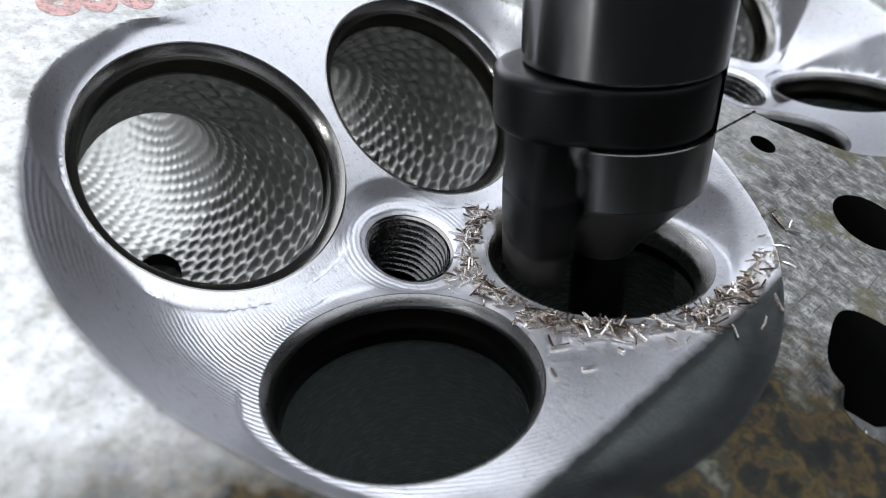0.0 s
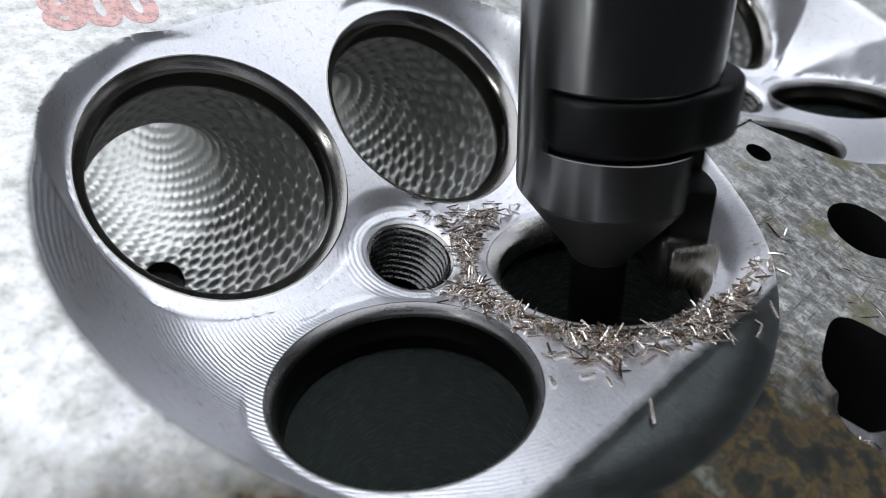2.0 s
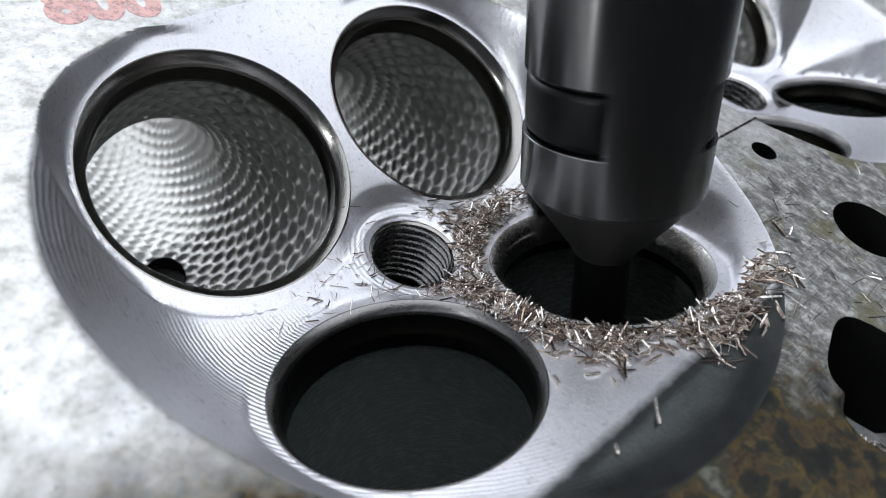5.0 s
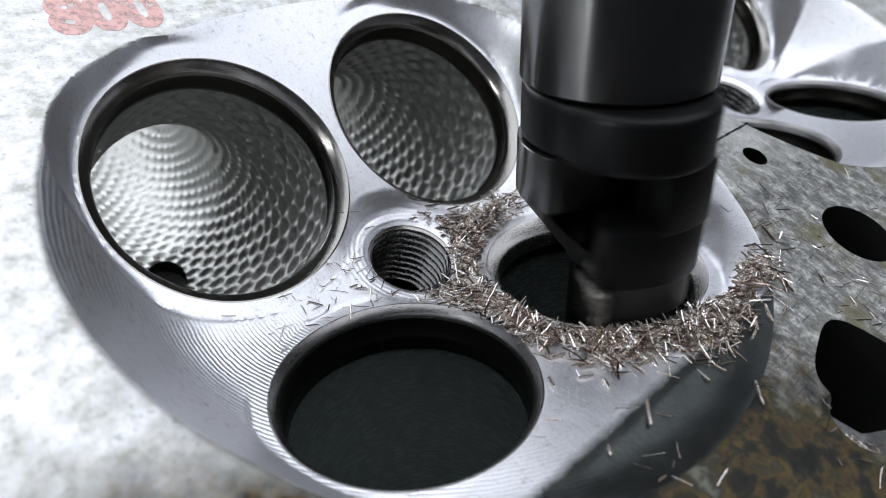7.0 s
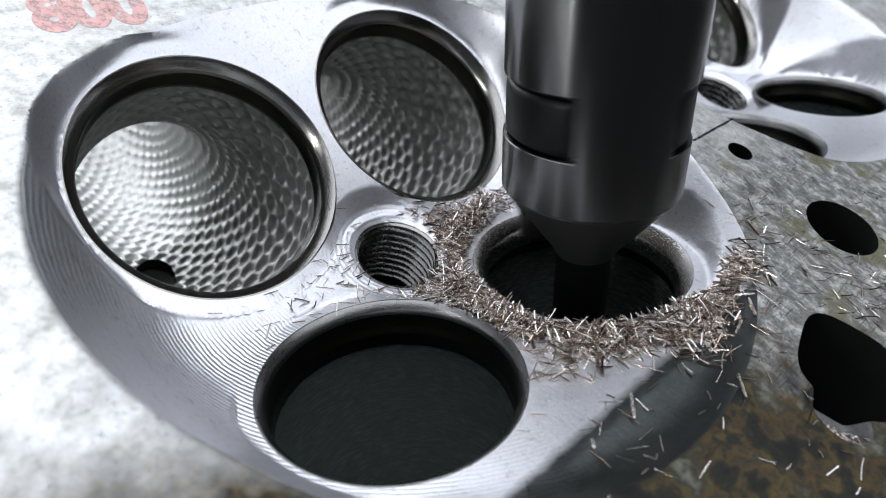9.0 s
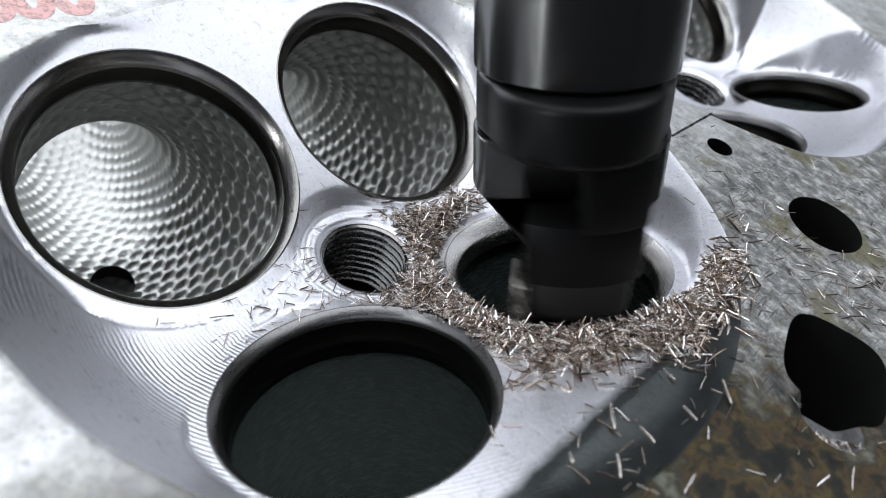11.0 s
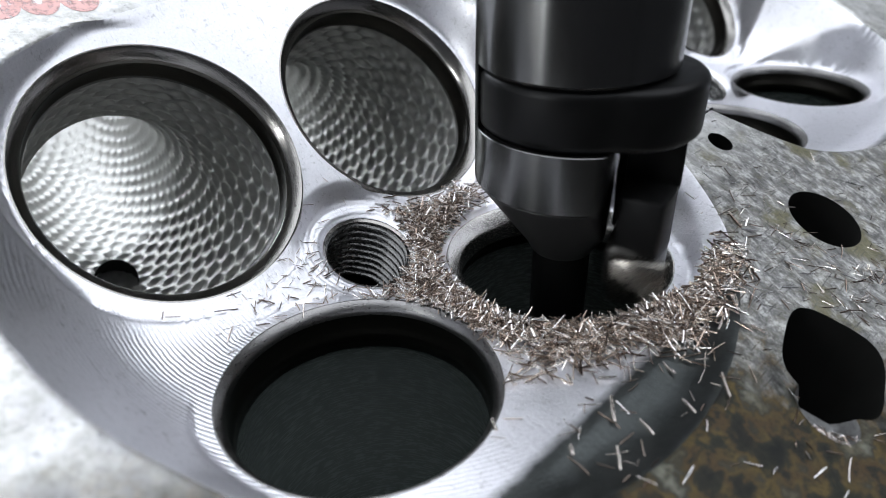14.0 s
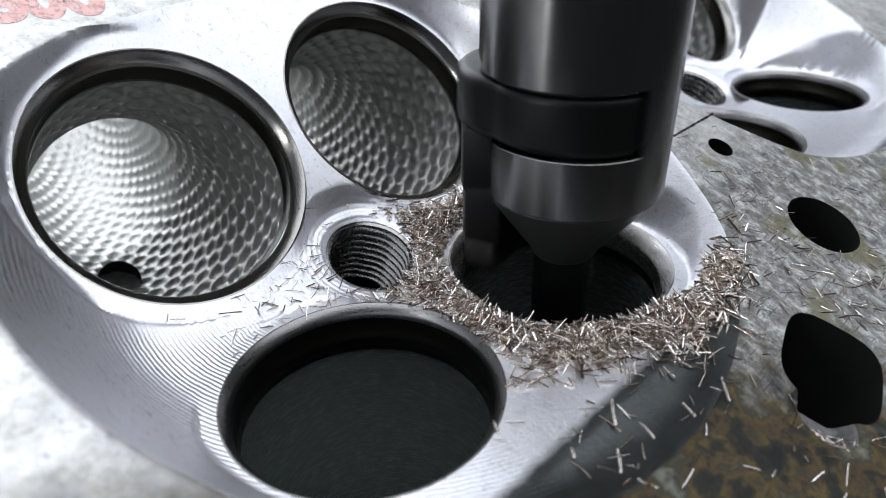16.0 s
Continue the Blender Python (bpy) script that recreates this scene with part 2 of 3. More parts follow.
def box(sx, sy, sz, bevel=0.0):
    bm = bmesh.new()
    bmesh.ops.create_cube(bm, size=1.0, matrix=Matrix.Diagonal((sx * MM, sy * MM, sz * MM, 1)))
    if bevel:
        bmesh.ops.bevel(bm, geom=bm.edges[:], offset=bevel * MM, segments=2, profile=0.7, affect="EDGES")
    return bm


def from_bm(name, bm, mat, smooth=False):
    me = bpy.data.meshes.new(name)
    bm.to_mesh(me)
    bm.free()
    me.materials.append(mat)
    if smooth:
        me.polygons.foreach_set("use_smooth", [True] * len(me.polygons))
    return me


def axis_frame(c, n):
    """A frame at c (millimetres, in the head) with z along n and x along the row of cylinders."""
    n = Vector(n).normalized()
    x = Vector((1, 0, 0))
    y = n.cross(x)
    return Matrix(((x.x, y.x, n.x, c[0] * MM), (x.y, y.y, n.y, c[1] * MM), (x.z, y.z, n.z, c[2] * MM), (0, 0, 0, 1)))


# ---- the cylinder head ----
N_IN, N_EX = (0.0, -0.4269, 0.9043), (0.0, 0.3674, 0.9301)
PITCH = 111.0
BORE_R = 50.3
VALVES = [("in", -21.2, 21.6, -11.4, 20.0), ("in", 21.2, 21.6, -11.4, 20.0), ("ex", -20.4, -21.6, -12.7, 17.5), ("ex", 20.4, -21.6, -12.7, 17.5)]
DECK_HOLES = [(55.1, -25.4, 2.3, 2.3, 0.0, 2.0), (54.4, -46.4, 6.5, 6.2, 0.0, 2.0), (26.0, -59.7, 7.9, 6.9, 0.30, 3.4)]
FAR_EX = (-3.4, 3.3, -1.3, 0.915)  # the next cylinder's exhaust seats sit closer in and are smaller


def valves_of(cx):
    """The valves of one cylinder: kind, place in the cylinder, seat radius."""
    du, dw, dz, f = FAR_EX
    return VALVES if cx == 0.0 else [v if v[0] == "in" else (v[0], v[1] + du, v[2] + dw, v[3] + dz, v[4] * f) for v in VALVES]


def smax(a, b, k):
    h = np.clip(0.5 + 0.5 * (a - b) / k, 0, 1)
    return b + (a - b) * h + k * h * (1 - h)


def roof_ex(w):
    return -12.7 - 0.395 * (w + 21.6)


def roof_in(w):
    return -11.4 + 0.472 * (w - 21.6)


def surface(u, w):
    """Height of the combustion face over the deck's plane, for arrays u, w."""
    u, w = np.asarray(u, float), np.asarray(w, float)
    z = np.zeros_like(u)
    for k, cx in enumerate((0.0, PITCH)):
        x, y = u - cx, w
        r = np.hypot(x + 1.0, y + 1.0) if k == 0 else np.hypot(x + 1.0, y + 1.0) + np.clip(1.6 + (x + 33) * 0.26, 0, 8.5)
        roof = smax(roof_ex(y), roof_in(y), 7.0)
        roof = np.where(y < -44.9, np.minimum(roof, -3.5 + 0.04 * (-44.9 - y)), roof)
        low = np.clip((-y - 22) / 20, 0, 1)
        wall = -(1.8 - 0.9 * np.clip((-y - 38) / 6, 0, 1)) * (BORE_R + 1.6 * low * low * (3 - 2 * low) - r)
        c = smax(roof, wall, np.where(y < -44.9, 2.0, np.where(y < -25, 2.0 + (y + 44.9) * 0.45, 11.0)))
        for kind, vx, vy, vz, vr in valves_of(cx):
            nx, ny, nz = N_IN if kind == "in" else N_EX
            plane = roof_in(y) if kind == "in" else roof_ex(y)
            rho = np.hypot(x - vx, (y - vy) / nz)
            near = np.clip(((vr + 3.6 - rho) / 0.8) if kind == "in" else ((vr + 2.9 - rho) / 0.8), 0, 1)
            wide = np.clip((vr + 3.4 - rho) / 2.9, 0, 1)
            steep = np.clip((c - plane - 1.5) / 2.5, 0, 1)
            flat = near * near * (3 - 2 * near) * (1 - steep) + wide * wide * (3 - 2 * wide) * steep
            own = roof_in(y) >= roof_ex(y) if kind == "in" else roof_in(y) < roof_ex(y)
            flat = np.where(own, flat, 0.0)
            c = c * (1 - flat) + np.minimum(plane, c) * flat
        rp = np.hypot(x - PLUG[0], y - PLUG[1])
        s = np.clip((12.5 - rp) / 3.2, 0, 1)
        s = s * s * (3 - 2 * s)
        c = c * (1 - s) + PLUG[2] * s
        c = np.where(rp < 8.4, PLUG[2] - (8.4 - rp) * 0.7, c)
        z = np.where(r < BORE_R + 6, -smax(-c, 0.0 * c, 1.0), z)
    z = np.where(z > -0.02, 0.0, z)
    # the cast ledge beside the kidney shaped passage
    dip = np.clip(1.6 - np.hypot((u - 17.2) / 2.5, (w + 62.6) / 3.0), 0, 0.8) / 0.8
    return np.where(z > -0.1, z - 3.0 * dip * dip * (3 - 2 * dip), z)


def bore_circles():
    """Openings in the face: (x, y, stretch along w, radius, power)."""
    out = []
    for cx in (0.0, PITCH):
        for kind, vx, vy, vz, vr in valves_of(cx):
            out.append((cx + vx, vy, vr, vr * (0.9043 if kind == "in" else 0.9301), 0.0, 2.0))
        out.append((cx + PLUG[0], PLUG[1], 7.3, 7.3, 0.0, 2.0))
    return out + DECK_HOLES


def face_mesh():
    fine = lambda a, b, s: list(np.arange(a, b, s))
    us = fine(-150, -64, 5.0) + fine(-64, 64, 0.4) + fine(64, 176, 0.6) + fine(176, 262, 5.0)
    ws = fine(-112, -70, 5.0) + fine(-70, 62, 0.4) + fine(62, 85, 5.0)
    U, W = np.meshgrid(us, ws, indexing="ij")
    hidden = np.zeros(U.shape, bool)
    Z = surface(U, W)
    nearest = []
    for x, y, a, b, turn, power in bore_circles():
        dx, dy = U - x, W - y
        px, py = dx * math.cos(turn) + dy * math.sin(turn), -dx * math.sin(turn) + dy * math.cos(turn)
        rho = (np.abs(px / a) ** power + np.abs(py / b) ** power) ** (1 / power)
        hidden |= rho < 1
        nearest.append((x, y, rho, min(a, b)))
    keep = ~(hidden[:-1, :-1] | hidden[1:, :-1] | hidden[:-1, 1:] | hidden[1:, 1:])
    # pull the ragged border of each opening onto its true outline
    lost = np.zeros(U.shape, bool)
    for sl in ((slice(0, -1), slice(0, -1)), (slice(1, None), slice(0, -1)), (slice(0, -1), slice(1, None)), (slice(1, None), slice(1, None))):
        lost[sl] |= ~keep
    for x, y, rho, size in nearest:
        rim = lost & ~hidden & (rho > 0.99) & ((rho - 1) * size < 0.95)
        U[rim] = x + (U[rim] - x) / rho[rim]
        W[rim] = y + (W[rim] - y) / rho[rim]
    rim = lost & ~hidden
    Z[rim] = surface(U[rim], W[rim])
    n, k = U.shape
    index = np.arange(n * k).reshape(n, k)
    quads = np.stack([index[:-1, :-1], index[1:, :-1], index[1:, 1:], index[:-1, 1:]], -1)[keep]
    used = np.unique(quads)
    remap = np.zeros(n * k, int)
    remap[used] = np.arange(len(used))
    verts = np.stack([U.ravel(), W.ravel(), Z.ravel()], 1)[used]
    return mesh_of("combustion_face", verts.tolist(), remap[quads].tolist(), HEAD)


head = tagged(new("cylinder_head"), "upturned aluminium cylinder head with dimpled ports, clamped for seat cutting", "cylinder head")
head.matrix_world = DECK
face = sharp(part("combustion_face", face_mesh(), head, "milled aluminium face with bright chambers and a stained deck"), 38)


def seat_ring(kind, r, wide=None):
    """A pressed-in valve seat: flat lip, ground face, throat."""
    wide = wide or (1.35 if kind == "in" else 0.8)
    deep = 1.5 if kind == "in" else wide
    i = r - wide
    prof = [(r + 0.2, 0.015), (r - 0.02, 0.03), (r - 0.06, 0.0), (i, -deep), (i - 0.28, -deep - 0.7), (i - 0.3, -4.2), (i - 0.25, -5.2),
            (i + 2.2, -5.2), (r + 0.9, -3.0), (r + 0.5, -0.4)]
    return lathe(prof, 128, True), i - 0.3


def port_tube(kind, r0, dimples, mat, name):
    """A port swept from the seat along the valve axis and round the bend to the side of the head; local z is the valve axis."""
    n = N_IN if kind == "in" else N_EX
    side = 1.0 if kind == "in" else -1.0
    # in the valve frame y is across the row; the bend leans towards the head's side
    end = Vector((0.22 if kind == "in" else 0.0, 0.92 * side, -0.36))
    local = Vector((end.x, end.y * n[2] - end.z * n[1], end.y * n[1] + end.z * n[2]))
    p0, p1, p2, p3 = Vector((0, 0, -4.9 if kind == "in" else -6.5)), Vector((0, 0, -27)), Vector((0, 0, -37)) + local * 8.0, Vector((0, 0, -38)) + local * (72.0 if kind == "in" else 75.0)
    rows, around = (230, 250) if dimples else (70, 72)
    pts, tan = [], []
    for i in range(rows + 1):
        t = i / rows
        q = p0 * (1 - t) ** 3 + p1 * 3 * t * (1 - t) ** 2 + p2 * 3 * t * t * (1 - t) + p3 * t ** 3
        d = (p1 - p0) * (1 - t) ** 2 + (p2 - p1) * 2 * t * (1 - t) + (p3 - p2) * t * t
        pts.append(q), tan.append(d.normalized())
    solid = rows
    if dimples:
        # lower half carried on as an added trough that catches light, levelling out
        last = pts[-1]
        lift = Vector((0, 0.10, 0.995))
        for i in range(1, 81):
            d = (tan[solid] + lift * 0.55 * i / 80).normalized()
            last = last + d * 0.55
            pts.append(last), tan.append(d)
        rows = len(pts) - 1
    verts, faces, run = [], [], 0.0
    pitch = 4.1
    count = round(2 * math.pi * r0 / pitch)
    for i, (q, d) in enumerate(zip(pts, tan)):
        if i:
            run += (q - pts[i - 1]).length
        x = Vector((1, 0, 0))
        y = d.cross(x)
        bulge = r0 + 1.1 * math.sin(min(1.0, run / 26.0) * math.pi) - 0.02 * run
        for k in range(around):
            a = 2 * math.pi * k / around
            rr = bulge
            if dimples and run > 1.2:
                row = run / (pitch * 0.866)
                best = 9.0
                for base in (math.floor(row), math.floor(row) + 1):
                    shift = 0.5 * (base % 2)
                    ca = a / (2 * math.pi) * count - shift
                    da = (ca - round(ca)) * pitch
                    db = (row - base) * pitch * 0.866
                    best = min(best, math.hypot(da, db))
                hollow = max(0.0, 1 - (best / 1.85) ** 2)
                rr += (0.8 if run < 60 else 0.5) * hollow ** 0.8 * min(1, (run - 1.2) / 1.5)
            v = q + (x * math.cos(a) + y * math.sin(a)) * rr
            verts.append(tuple(v))
    for i in range(rows):
        for k in range(around):
            j = (k + 1) % around
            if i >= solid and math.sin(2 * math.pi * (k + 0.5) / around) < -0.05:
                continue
            faces.append((i * around + k, i * around + j, (i + 1) * around + j, (i + 1) * around + k))
    if kind == "ex":
        verts.append(tuple(pts[-1]))
        base = rows * around
        faces += [(base + k, base + (k + 1) % around, len(verts) - 1) for k in range(around)]
    return mesh_of(name, verts, faces, mat)


def thread_mesh():
    """The plug's threaded hole: a V thread wound down the bore."""
    steps, pitch, turns = 72, 1.5, 9
    verts, faces = [], []
    rows = turns * 8
    for i in range(rows + 1):
        for k in range(steps):
            a = 2 * math.pi * k / steps
            ph = (i / 8 + k / steps) % 1.0
            tooth = 1 - abs(2 * ph - 1)
            rr = 6.3 + 1.0 * min(1.0, tooth * 1.15)
            verts.append((rr * math.cos(a), rr * math.sin(a), -0.55 - i / 8 * pitch))
    for i in range(rows):
        for k in range(steps):
            j = (k + 1) % steps
            faces.append((i * steps + k, i * steps + j, (i + 1) * steps + j, (i + 1) * steps + k))
    return mesh_of("plug_thread", verts, faces, THREAD)


ring_of, tube_of = {}, {}
for kind, r in (("in", 20.0), ("ex", 17.5)):
    (v, f), inner = seat_ring(kind, r)
    ring_of[kind] = mesh_of("valve_seat", v, f, SEAT if kind == "in" else SEAT_EX)
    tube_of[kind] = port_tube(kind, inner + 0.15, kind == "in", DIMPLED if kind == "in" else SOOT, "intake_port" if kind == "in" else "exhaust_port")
    ring_of[kind + "_bore"] = mesh_of("throat", *lathe([(inner - 0.02, -2.3 if kind == "in" else -1.9), (inner - 0.05, -4.6), (inner - 0.25, -5.0), (inner - 0.3, -5.9 if kind == "in" else -7.4), (inner + 1.2, -6.4 if kind == "in" else -7.6)], 96), BORE)
# thin lighter ring that stands in for the highlight on the throat's edge
lip = mesh_of("lip_highlight", *lathe([(16.28, -7.3), (16.2, -7.42), (16.28, -7.56)], 96), SEAT_EX)
fresh = mesh_of("valve_seat", *seat_ring("ex", 17.5, 1.7)[0], FRESH)
thread = thread_mesh()
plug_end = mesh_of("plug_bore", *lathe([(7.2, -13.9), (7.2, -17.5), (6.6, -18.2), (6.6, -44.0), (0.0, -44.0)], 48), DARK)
countersink = mesh_of("countersink", *lathe([(8.7, 0.25), (8.3, 0.05), (7.35, -0.5), (6.9, -0.75)], 72), SEAT)
for cx in (0.0, PITCH):
    for kind, vx, vy, vz, vr in valves_of(cx):
        m = axis_frame((cx + vx, vy, vz), N_IN if kind == "in" else N_EX) @ Matrix.Scale(vr / (20.0 if kind == "in" else 17.5), 4)
        cut_now = kind == "ex" and cx == 0.0 and vx > 0
        seat = sharp(part("valve_seat", fresh if cut_now else ring_of[kind], head, "ground steel seat ring" if kind == "in" else "bright freshly cut steel seat ring" if cut_now else "dull steel seat ring", m), 25)
        part("throat", ring_of[kind + "_bore"], seat, "dark machined throat")
        if kind == "ex":
            part("lip_highlight", lip, seat, "thin lighter ring painting the lower edge's highlight")
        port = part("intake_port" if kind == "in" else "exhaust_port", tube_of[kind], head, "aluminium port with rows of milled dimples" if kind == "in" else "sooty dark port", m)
        if kind == "in":
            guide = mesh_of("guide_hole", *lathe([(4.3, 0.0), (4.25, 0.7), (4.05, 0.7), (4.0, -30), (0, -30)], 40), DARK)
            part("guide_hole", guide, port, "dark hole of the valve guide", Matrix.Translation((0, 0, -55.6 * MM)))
    pm = Matrix.Translation(Vector((cx + PLUG[0], PLUG[1], PLUG[2] - 0.5)) * MM)
    hole = part("plug_thread", thread, head, "threaded spark plug hole", pm)
    part("plug_bore", plug_end, hole)
    part("countersink", countersink, hole)


def hole_wall(x, y, a, b, turn, power, depth, mat, name):
    steps = 72
    verts, faces = [], []
    for d, grow in ((0.02, 1.012), (-0.5, 0.985), (-depth * 0.5, 0.97), (-depth, 0.93)):
        for k in range(steps):
            t = 2 * math.pi * k / steps
            ct, st = math.cos(t), math.sin(t)
            px, py = a * math.copysign(abs(ct) ** (2 / power), ct) * grow, b * math.copysign(abs(st) ** (2 / power), st) * grow
            vx, vy = x + px * math.cos(turn) - py * math.sin(turn), y + px * math.sin(turn) + py * math.cos(turn)
            verts.append((vx, vy, d + min(0.0, float(surface(vx, vy)))))
    for i in range(3):
        for k in range(steps):
            j = (k + 1) % steps
            faces.append((i * steps + k, i * steps + j, (i + 1) * steps + j, (i + 1) * steps + k))
    faces.append(tuple(3 * steps + k for k in range(steps)))
    return mesh_of(name, verts, faces, mat)


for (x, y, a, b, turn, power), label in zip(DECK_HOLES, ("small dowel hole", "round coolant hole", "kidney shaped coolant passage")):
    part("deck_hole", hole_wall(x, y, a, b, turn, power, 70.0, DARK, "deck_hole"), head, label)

# the sides and underside of the casting, open where the intake ports come out
for name, size, at in (("end_wall", (6, 197, 110), (-153, -13.5, -55)), ("end_wall", (6, 197, 110), (265, -13.5, -55)), ("exhaust_wall", (412, 6, 110), (56, -115, -55)),
                       ("underside", (424, 203, 6), (56, -13.5, -113)), ("intake_wall_top", (412, 6, 34), (56, 84, -17.2)), ("intake_wall_foot", (412, 6, 18), (56, 84, -101))):
    bm = box(*size, 1.0)
    part(name, from_bm(name, bm, HEAD), head, "", Matrix.Translation(Vector(at) * MM))


def paint_number():
    c = bpy.data.curves.new("painted_number", "FONT")
    c.body, c.size, c.extrude, c.offset, c.space_character = "800", 13.5 * MM, 0.02 * MM, 0.8 * MM, 1.02
    c.materials.append(PAINT)
    ob = new("painted_number", c)
    ob.parent = head
    ob.matrix_local = pose(-33.5 * MM, 47.7 * MM, 0.03 * MM, 0, 0, -8.5) @ Matrix.Diagonal((0.78, 1, 1, 1))
    return tagged(ob, "faded red painted number 800 on the deck")


paint_number()
part("scribed_line", from_bm("scribed_line", box(15.0, 0.45, 0.06), THREAD), head, "dark scribed line across the deck", Matrix.Translation(Vector((56.0, -19.05, 0.03)) * MM))


# ---- the seat cutting tool: it turns about its own axis ----
AXIS = Vector((0.8, 0.2, 0.0))
tool = tagged(new("seat_cutter"), "polished steel seat cutter with black blade holder, turning in bore", "cutting tool")
tool.location = AXIS * MM
R = 13.75
shank = sharp(part("shank", mesh_of("shank", *lathe([(0, 30.9), (R - 0.35, 30.9), (R, 31.3), (R, 255), (0, 255)], 128), CHROME), tool, "polished steel shank"), 30)
nose = sharp(part("nose", mesh_of("nose", *lathe([(0, 22.2), (R - 0.12, 22.2), (R, 22.08), (R, 13.9), (R - 0.3, 13.6), (0, 13.6)], 128), CHROME), tool, "steel nose"), 28)
cone = sharp(part("cone", mesh_of("cone", *lathe([(R - 0.32, 13.56), (R - 0.3, 13.45), (5.7, 3.0), (5.2, 2.0), (4.7, 1.2), (0, 1.2)], 128), MATTE), nose, "dull turned cone"), 28)
# pilot in black: the dark bore it mirrors is put into its colour
part("pilot", mesh_of("pilot", *lathe([(4.5, 1.3), (4.4, -32), (0, -32.5)], 48), BLACK), tool, "dark pilot in the valve guide")


def column_mesh():
    """The web left standing beside the slot: a segment of the shank."""
    edge = -11.9
    a0 = math.acos(edge / R)
    ring = [((R + 0.02) * math.cos(a), (R + 0.02) * math.sin(a)) for a in np.linspace(a0, 2 * math.pi - a0, 60)]
    k = len(ring)
    verts = [(x, y, 14.1) for x, y in ring] + [(x, y, 254.0) for x, y in ring]
    faces = [(i, (i + 1) % k, k + (i + 1) % k, k + i) for i in range(k)] + [tuple(range(k))[::-1], tuple(range(k, 2 * k))]
    return mesh_of("web", verts, faces, CHROME)


def cut_flat(ob, x):
    """Mill the side beyond local x away, and close the cut."""
    bm = bmesh.new()
    bm.from_mesh(ob.data)
    cut = bmesh.ops.bisect_plane(bm, geom=bm.verts[:] + bm.edges[:] + bm.faces[:], plane_co=(x * MM, 0, 0), plane_no=(1, 0, 0), clear_outer=True)
    bmesh.ops.holes_fill(bm, edges=[e for e in cut["geom_cut"] if isinstance(e, bmesh.types.BMEdge)], sides=0)
    bm.to_mesh(ob.data)
    bm.free()
    ob.data.set_sharp_from_angle(angle=radians(28))


cut_flat(nose, 6.4)
cut_flat(cone, 6.4)
sharp(part("web", column_mesh(), tool), 30)


def prism(outline, z0, z1, mat, name, bevel=0.5, segments=2):
    bm = bmesh.new()
    low = [bm.verts.new((x * MM, y * MM, z0 * MM)) for x, y in outline]
    bm.faces.new(low[::-1])
    ext = bmesh.ops.extrude_face_region(bm, geom=bm.faces[:])
    bmesh.ops.translate(bm, vec=(0, 0, (z1 - z0) * MM), verts=[g for g in ext["geom"] if isinstance(g, bmesh.types.BMVert)])
    bmesh.ops.recalc_face_normals(bm, faces=bm.faces[:])
    if bevel:
        edges = [e for e in bm.edges if e.calc_face_angle(0) > 0.7]
        bmesh.ops.bevel(bm, geom=edges, offset=bevel * MM, segments=segments, profile=0.6, affect="EDGES")
    return from_bm(name, bm, mat, True)


def arc(cx, cy, r, a0, a1, n=28):
    return [(cx + r * math.cos(radians(a)), cy + r * math.sin(radians(a))) for a in np.linspace(a0, a1, n)]


def holder_outline():
    out = []
    for a in np.linspace(-147, 147, 80):
        c = math.cos(radians(a))
        far = 6.4 * c + math.sqrt(11.2 ** 2 - (6.4 * math.sin(radians(a))) ** 2)
        r = max(13.35, far)
        out.append((r * c, r * math.sin(radians(a))))
    return out


# blade holder: a rounded black block in the slot that sticks out on one side (local +x), with an arm down to the blade
holder = sharp(part("blade_holder", prism(holder_outline(), 22.3, 30.6, BLACK, "blade_holder", 1.3, 3), tool, "black oxide blade holder"), 40)
arm = sharp(part("arm", prism([(8.3, 0.6)] + arc(0, 0, 16.2, 3, 38, 14) + [(8.3, 9.2)], 13.0, 22.8, BLACK, "arm", 0.6), holder), 40)
leg = sharp(part("arm_leg", prism([(8.3, -5.6)] + arc(0, 0, 15.9, -24, 38, 20) + [(6.9, 9.2), (6.9, 2.6), (8.3, 2.2)], 4.5, 14.0, BLACK, "arm_leg", 0.7), holder), 40)
arm_web = sharp(part("arm_web", prism([(6.9, 2.8), (15.6, 2.8), (12.4, 9.3), (6.9, 9.1)], 13.0, 18.8, BLACK, "arm_web", 0.4), holder), 40)
clamp = sharp(part("clamp", prism([(7.2, -6.2)] + arc(0.6, 0, 15.2, -24, 34, 16) + [(8.0, 8.6)], -1.4, 6.4, MATTE_DARK, "clamp", 1.6, 3), holder, "rounded dark clamp of the blade"), 40)
blade = part("blade", prism([(8.6, -7.6), (16.2, -7.6), (16.2, -6.0), (8.6, -6.0)], -2.2, 5.0, CARBIDE, "blade", 0.15, 1), holder, "carbide cutting blade")


# ---- chips ----
TO_DECK = DECK.inverted()


def on_head(x, y):
    """The place on the head's face under (x, y) millimetres in the world: point, normal."""
    z = 0.0
    for _ in range(7):
        p = TO_DECK @ (Vector((x, y, z)) * MM) / MM
        z += (float(surface(p.x, p.y)) - p.z) / DECK[2][2] * 0.75
    p = TO_DECK @ (Vector((x, y, z)) * MM) / MM
    return Vector((x, y, z)), p


def free(p):
    """Not over an opening."""
    for x, y, a, b, turn, power in bore_circles():
        dx, dy = p.x - x, p.y - y
        px, py = dx * math.cos(turn) + dy * math.sin(turn), -dx * math.sin(turn) + dy * math.cos(turn)
        if math.hypot(px / (a + 0.3), py / (b + 0.3)) < (1.0 if power == 2.0 else 1.18):
            return False
    return True


